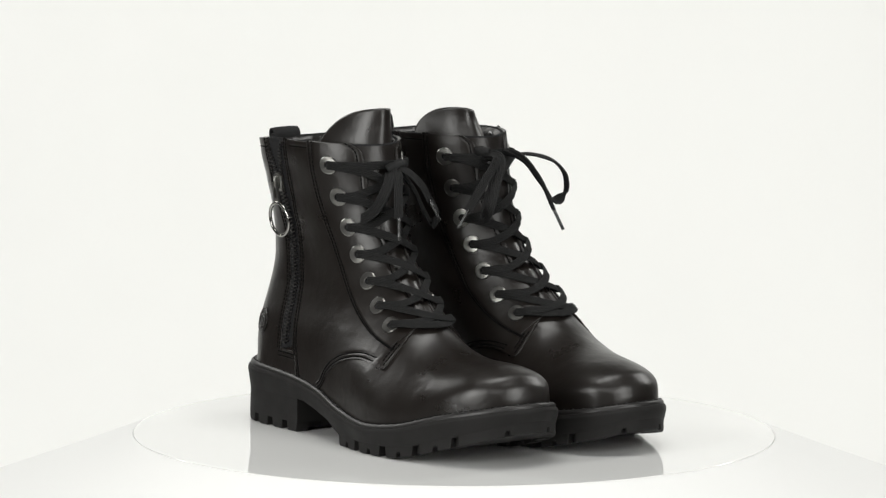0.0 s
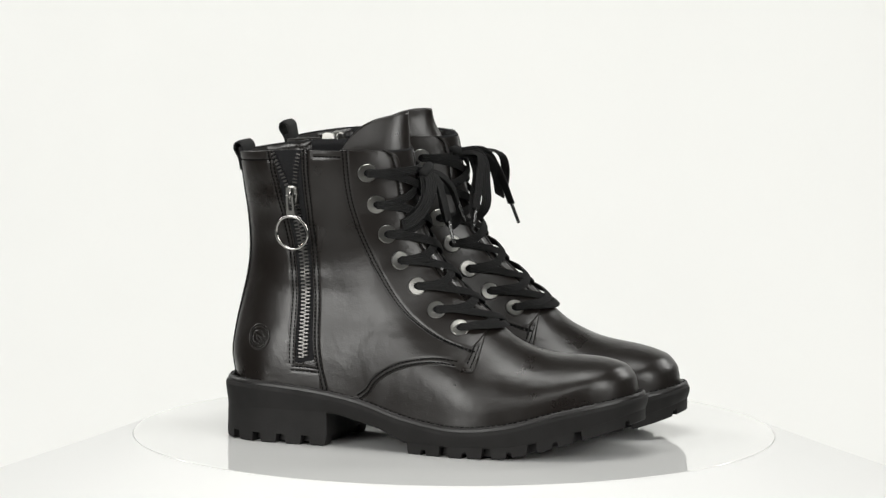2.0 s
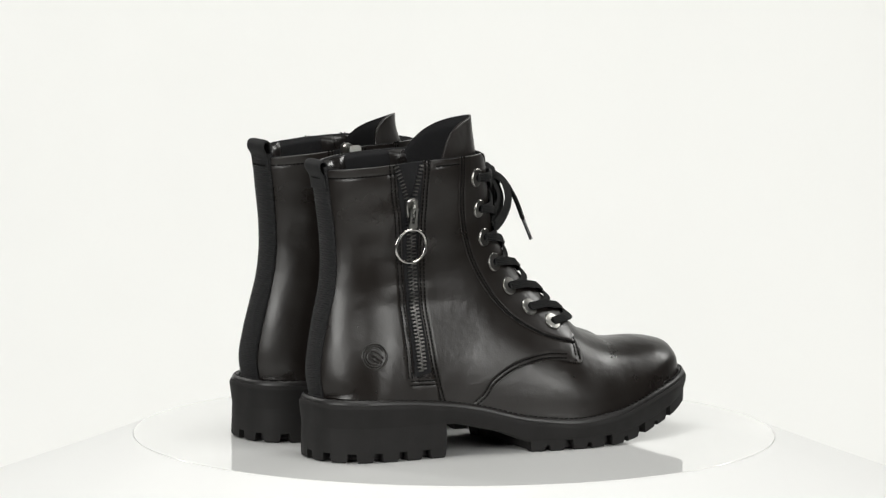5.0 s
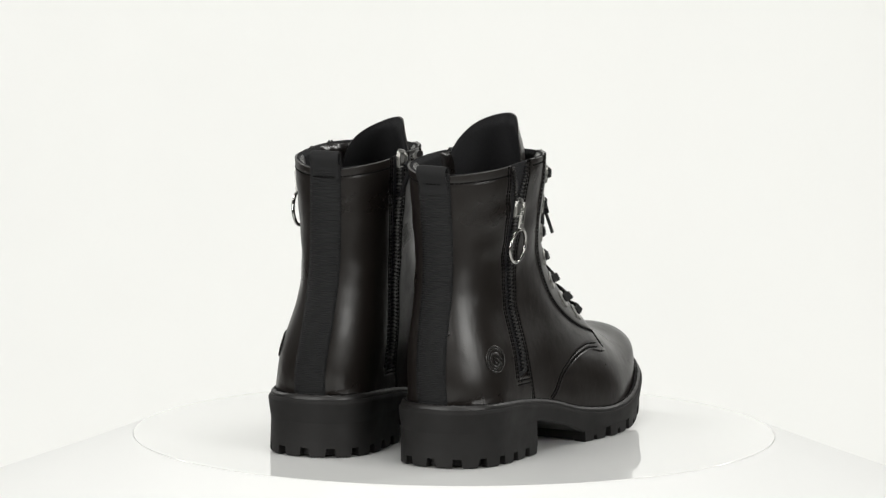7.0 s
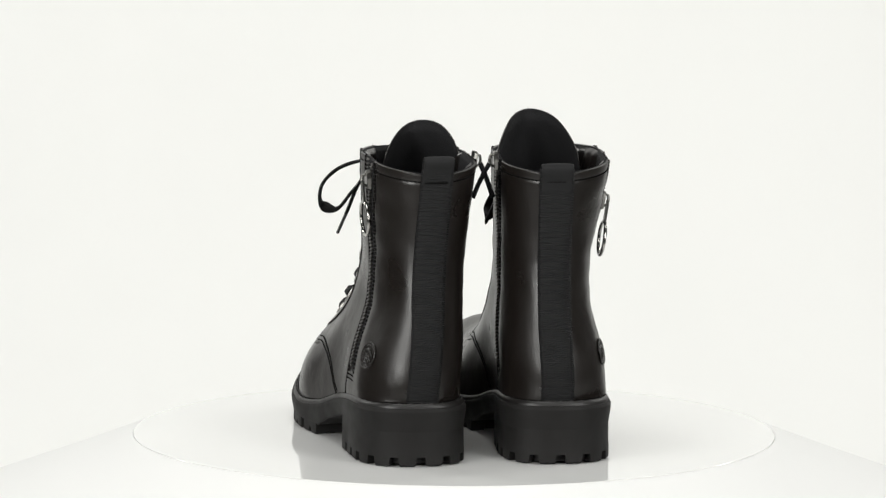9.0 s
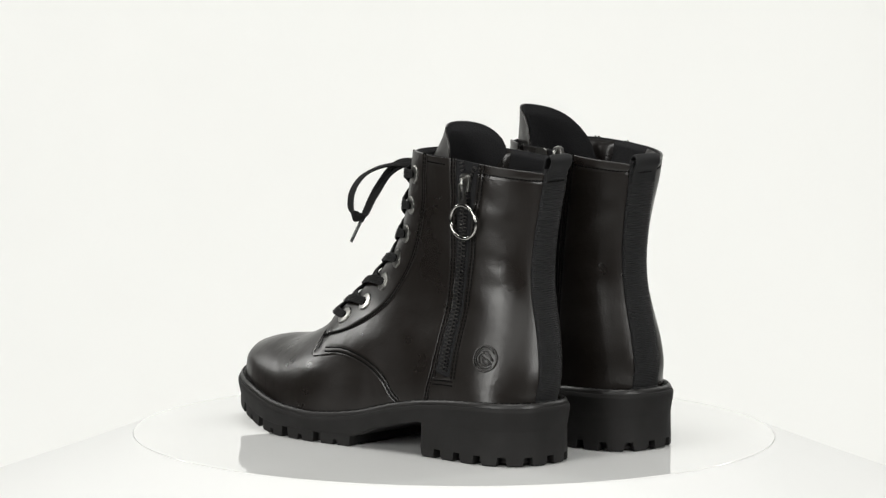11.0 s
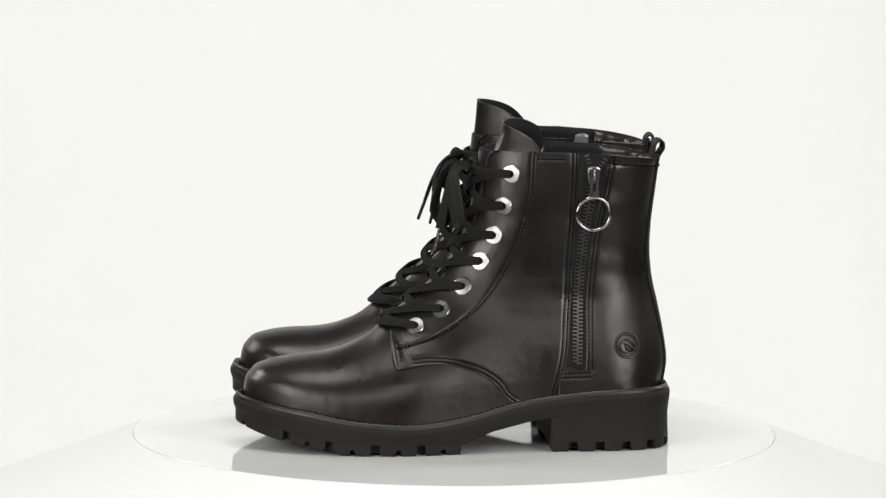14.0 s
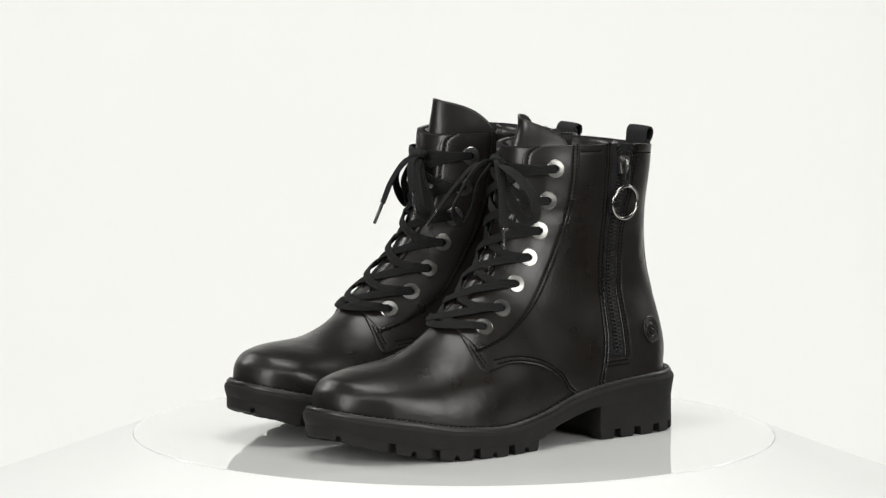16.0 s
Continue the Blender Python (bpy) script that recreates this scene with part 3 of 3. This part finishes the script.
def zipper(boot, left, side, stop, ringed):
    """A zip down one side, open above its slider at the height stop."""
    n = 120
    zf = through_points([ZIP_FRONT[1]] + ZIP_FRONT[2:], n, side)
    zr = through_points(ZIP_REAR, n, side)
    zip_ob = patch("zip", zf, zr, 14, .0006, boot, left, FABRIC, "black zip with dark metal teeth")
    verts, faces = [], []

    def row(points, shift):
        psi, h = through_points(points, 200, side)
        p, nn = skin(psi, h, .0013)
        d = np.concatenate([[0], np.cumsum(np.linalg.norm(np.diff(p, axis=0), axis=1))])
        for i, t in enumerate(np.arange(.0006, d[-1], .0024)):
            q = np.array([np.interp(t, d, p[:, k]) for k in range(3)])
            m = np.array([np.interp(t, d, nn[:, k]) for k in range(3)])
            g = np.array([np.interp(t + .0005, d, p[:, k]) for k in range(3)]) - q
            g /= np.linalg.norm(g) + 1e-12
            across = np.cross(m, g)
            for sgn, ok in ((1, shift != -1), (-1, shift != 1)):
                if not ok:
                    continue
                c = q + across * .0013 * sgn * (1 if shift == 0 else 0) + g * (.0012 if sgn > 0 else 0)
                v, f = box_at(c, across, m, .0035 if shift == 0 else .0030, .0012, .0015)
                faces.extend([tuple(len(verts) + k for k in q4) for q4 in f])
                verts.extend(v)
    closed = [(u, z) for u, z in TEETH if z < stop - .004] + [(at_u(TEETH, stop), stop)]
    row(closed, 0)
    us = at_u(TEETH, stop)
    wide = (.192 - stop)
    row([(us - .001, stop + .001), (us - .0035 - .10 * wide, stop + wide * .5), (us - .004 - .26 * wide, .1890)], -1)
    row([(us + .001, stop + .001), (us + .0022 + .03 * wide, stop + wide * .5), (us + .0026 + .10 * wide, .1890)], 1)
    tagged(part("zip_teeth", side_of(np.array(verts), left), faces, TOOTH, zip_ob, smooth=False), kind="stuff")
    # slider body with its wings and bridge
    psi, h = spot(us, stop + .002, side)
    p, nn = skin(psi, h, .0022)
    pts = [(-.0042, .0048), (-.0020, .0060), (.0020, .0060), (.0042, .0048), (.0044, .001), (.0030, -.0060), (-.0030, -.0060), (-.0044, .001)]
    v = [(a, b, -.0012) for a, b in pts] + [(a * .94, b * .94, .0010) for a, b in pts] + [(a * .8, b * .8, .0014) for a, b in pts]
    f = grid_faces(3, 8, True) + [tuple(range(8)), tuple(range(16, 24))]
    slider = part("slider", side_of(oriented(v, p, nn), left), f, GUNMETAL, boot, "gunmetal zip slider", smooth=False)
    v, f = tube([(0, .0036, .0012), (0, .0030, .0034), (0, .0, .0040), (0, -.0030, .0034), (0, -.0038, .0012)], .0010, 8)
    part("bridge", side_of(oriented(v, p, nn), left), f, GUNMETAL, slider)
    if ringed:
        v, f = [], []
        for x0, x1, y0, y1 in ((-.0026, -.0012, -.0135, -.0005), (.0012, .0026, -.0135, -.0005), (-.0026, .0026, -.0015, .0), (-.0029, .0029, -.0148, -.0100)):
            k = len(v)
            v += [(x, y, z) for x in (x0, x1) for y in (y0, y1) for z in (.0030, .0044)]
            f += [tuple(k + j for j in q) for q in ((0, 1, 3, 2), (4, 6, 7, 5), (0, 4, 5, 1), (2, 3, 7, 6), (0, 2, 6, 4), (1, 5, 7, 3))]
        part("pull_tab", side_of(oriented(v, p, nn), left), f, GUNMETAL, slider, smooth=False)
        v, f = ring(.0108, .00115)
        v = np.array(v) + np.array((0, -.0245, .0036))
        part("pull_ring", side_of(oriented(v, p, nn), left), f, STEEL, slider, "round polished metal pull ring")
    else:
        v, f = tube([(0, -.002, .004), (.001, -.008, .0075), (.002, -.016, .0115), (.0025, -.024, .015)], .0016, 8)
        part("pull_tab", side_of(oriented(v, p, nn), left), f, FABRIC, slider)


def emblem(boot, left):
    """A pressed round mark on the heel panel: a ring round a plain swirl."""
    psi, h = spot(-.1048, .0672, 1)
    p, nn = skin(psi, h, .0011)
    v, f = ring(.0081, .00065, 48, 8)
    v = np.array(v) * np.array((1, 1, .8))
    verts, faces = [tuple(q) for q in v], list(f)

    def add(path, r):
        tv, tf = tube(path, r, 8)
        faces.extend([tuple(len(verts) + k for k in q) for q in tf])
        verts.extend([tuple(q) for q in tv])
    add([(.0066 * math.cos(a), .0066 * math.sin(a), 0) for a in np.linspace(2.6, -2.4, 36)], .0005)
    add([(.0044 * math.cos(a) + .0004, .0044 * math.sin(a) - .0004, 0) for a in np.linspace(2.2, -2.0, 30)], .0008)
    add([(-.0056, -.0014, 0), (-.0030, .0022, .0002), (.0004, .0036, .0002), (.0024, .0034, 0)], .0008)
    add([(-.0048, -.0036, 0), (-.0016, -.0006, .0003), (.0020, .0012, .0002), (.0008, -.0022, .0002), (-.0030, -.0040, 0)], .0008)
    if left:  # the mark reads the same way round on both boots
        verts = [(-x, y, z) for x, y, z in verts]
    part("emblem", side_of(oriented(verts, p, nn), left), faces, LEATHER, boot, "round mark pressed into the heel leather")


def tongue(boot, left, peak, yc, lean, fold):
    """A padded sheet behind the laces that stands over the collar."""
    rows, cols = 60, 41
    w = .0262
    ys = np.linspace(-1, 1, cols)
    front, back = [], []
    for i in range(rows):
        r = i / (rows - 1)
        zt = peak - .009 * ys ** 2 - .026 * np.abs(ys) ** 7 - .004 * ys * lean
        z = .115 + (zt - .115) * r
        half = w * (1 - .10 * (1 - r))
        y = yc * r ** 1.5 + ys * half * (1 - .16 * ease((z - .19) / .024))
        u = FRONT_U(z) - .0012 - fold * ease((z - .165) / .04) - (.040 if left else .042) * np.abs(ys) ** 2.0 - .004 * ease((.16 - z) / .04)
        thick = .0034 * (1 - .75 * ease((r - .93) / .07)) * (1 - .7 * np.abs(ys) ** 6)
        front.append(np.stack([u, y, z], 1))
        back.append(np.stack([u - thick, y * .975, z - .0004], 1))
    v = np.concatenate([np.array(front), np.array(back)[::-1][:3]])
    part("tongue", side_of(v, left), grid_faces(rows + 3, cols), LEATHER, boot, "padded black leather tongue standing over the collar")
    b = np.array(back)
    b[:, :, 0] -= .0006
    part("tongue_lining", side_of(b, left), grid_faces(rows, cols), FABRIC, boot, "black napped lining of the tongue")


def laces(boot, left, bow):
    lace = new("shoelace")
    lace.parent = boot
    tagged(lace, "flat black braided shoelace tied in a bow")
    rungs = [(6, 6, .0016), ]
    for k in range(6, 0, -1):
        rungs += [(k, k - 1, .0014), (-k, -(k - 1), .0026)]
    rungs += [(0, 0, .0022)]
    for a, b, lift in rungs:
        sgn = -1 if a < 0 else 1
        (u0, z0), (u1, z1) = EYELETS[abs(a)], EYELETS[abs(b)]
        p0, h0 = spot(u0, z0, sgn)
        p1, h1 = spot(u1, z1, -sgn)
        t = np.linspace(0, 1, 22)
        e = ease(t)
        psi = p0 + (p1 - p0) * t
        h = h0 + (h1 - h0) * e
        bump = np.minimum(1, np.minimum(t, 1 - t) / .13)
        off = .0016 + lift * ease(bump) + .0005 * np.sin(t * 9 + a)
        over = ease(np.clip((np.abs(t - .5) - .25) / .15, 0, 1)) * .0012
        p, n = skin(psi, h, off + over)
        ribbon("strand", p, n, lace, left, LACE)
    for pts, face, end in bow:
        pts = np.array(pts)
        ribbon("bow_loop" if end == 0 else "bow_end", pts, np.array([face] * len(pts)), lace, left, LACE, width=(.0068 if left else .0072) if end == 0 else .0056)
        if end:
            d = pts[-1] - pts[-2]
            d = d / np.linalg.norm(d)
            v, f = tube([pts[-1] - d * .001 + d * .0155 * k / 4 for k in range(5)], .0011, 10)
            part("aglet", side_of(v, left), f, AGLET, lace, "dark metal lace tip")
    c = np.array(bow[0][0][0])
    kv, kf = tube([c + np.array((.001, -.0065, .001)), c + np.array((.0035, -.003, .002)), c + np.array((.0040, .001, .0005)), c + np.array((.0025, .0055, -.002))], .0035, 12)
    part("knot", side_of(kv, left), kf, LACE, lace)


def welt(boot, left):
    """A rounded strip that lies in the corner between upper and rim, sewn along its top."""
    n = 360
    v = []
    for k in range(9):
        a = math.pi * k / 8
        r = outline(n, -.0031 + .0022 * math.cos(a))
        wave = .00016 * np.sin(np.arange(n) * 2 * np.pi / 4)
        v.append(np.column_stack([r, rim_z(r[:, 0]) + .0002 + (.0031 + wave) * math.sin(a)]))
    strip = part("welt", side_of(np.array(v), left), grid_faces(9, n, True), WELTING, boot, "rounded black welt strip over the rim")
    o = outline(n, -.0028)
    verts, faces = [], []
    for i in range(0, n, 2):
        a, b = o[i], o[(i + 1) % n]
        p = np.array((*a, rim_z(a[0]) + .0031))
        g = np.array((*(b - a), 0.0))
        bv, bf = box_at(p, g / np.linalg.norm(g), np.array((0, 0, 1.0)), .0026, .0008, .0007)
        faces += [tuple(len(verts) + k for k in q) for q in bf]
        verts += bv
    tagged(part("welt_stitching", side_of(np.array(verts), left), faces, THREAD, strip, smooth=False), kind="stuff")


BOW_RIGHT = [
    ([(-0.0065, -0.0050, 0.1770), (0.0028, 0.0022, 0.1720), (0.0043, 0.0075, 0.1619), (-0.0030, 0.0124, 0.1484), (-0.0097, 0.0151, 0.1438), (-0.0060, 0.0094, 0.1484), (0.0004, 0.0044, 0.1610), (-0.0023, -0.0005, 0.1736)], (.5, .8, .3), 0),
    ([(-0.0065, -0.0050, 0.1770), (0.0038, -0.0128, 0.1720), (0.0096, -0.0233, 0.1568), (0.0093, -0.0293, 0.1442), (0.0035, -0.0290, 0.1390), (0.0011, -0.0249, 0.1467), (0.0012, -0.0152, 0.1635), (-0.0024, -0.0074, 0.1745)], (.6, -.7, .3), 0),
    ([(-0.0065, -0.0050, 0.1770), (0.0037, -0.0025, 0.1736), (0.0114, 0.0024, 0.1610), (0.0167, 0.0055, 0.1459)], (.9, .2, .3), 1),
    ([(-0.0065, -0.0050, 0.1770), (0.0036, -0.0094, 0.1745), (0.0101, -0.0169, 0.1652), (0.0117, -0.0220, 0.1551)], (.9, -.2, .3), 1)]
BOW_LEFT = [
    ([(-.0150, -.0085, .1800), (-.001, .006, .180), (.005, .021, .1785), (.007, .036, .1725), (.006, .0450, .162), (.005, .0448, .1515), (.005, .036, .147), (.006, .024, .159), (.003, .010, .176), (-.004, .000, .182)], (.3, .8, .45), 0),
    ([(-.0150, -.0085, .1800), (.005, -.010, .178), (.011, -.020, .162), (.012, -.027, .146), (.006, -.026, .140), (.003, -.020, .150), (.003, -.012, .168), (-.003, -.006, .180)], (.6, -.7, .3), 0),
    ([(-.0150, -.0085, .1800), (.003, .008, .180), (.009, .018, .166), (.0155, .0255, .143)], (.3, .8, .45), 1),
    ([(-.0150, -.0085, .1800), (.004, -.012, .179), (.009, -.028, .164), (.011, -.044, .147)], (.7, -.3, .6), 1)]


def boot_thing(left):
    boot = new("boot")
    upper(boot, left)
    padding(boot, left)
    sole(boot, left)
    panels(boot, left)
    webbing(boot, left)
    zipper(boot, left, 1, .1755 if left else .1600, True)
    zipper(boot, left, -1, .1865, False)
    emblem(boot, left)
    tongue(boot, left, .2080 if left else .2140, -.006 if left else -.0055, 1.6 if left else -0.3, .013 if left else 0.0)
    laces(boot, left, BOW_LEFT if left else BOW_RIGHT)
    welt(boot, left)
    return boot


RIGHT = tagged(boot_thing(False), "black leather lace-up ankle boot with its zip half open", "boot", "pair of boots")
LEFT = tagged(boot_thing(True), "black leather lace-up ankle boot with one wide bow loop", "boot", "pair of boots")


# ---- the turn ----
def motions():
    times = [0.5 * k for k in range(33)]
    walk(DISC, [(t, pose(0, 0, 0, 0, 0, SPEED * t)) for t in times])
    for boot, side, toe in ((RIGHT, -0.0467, -1.96), (LEFT, 0.0528, 3.67)):
        rows = []
        for t in times:
            a = radians(heading(t))
            s = side + OFF
            rows.append((t, pose(-s * math.sin(a), s * math.cos(a), 0.0004, 0, 0, heading(t) + toe)))
        walk(boot, rows)


motions()
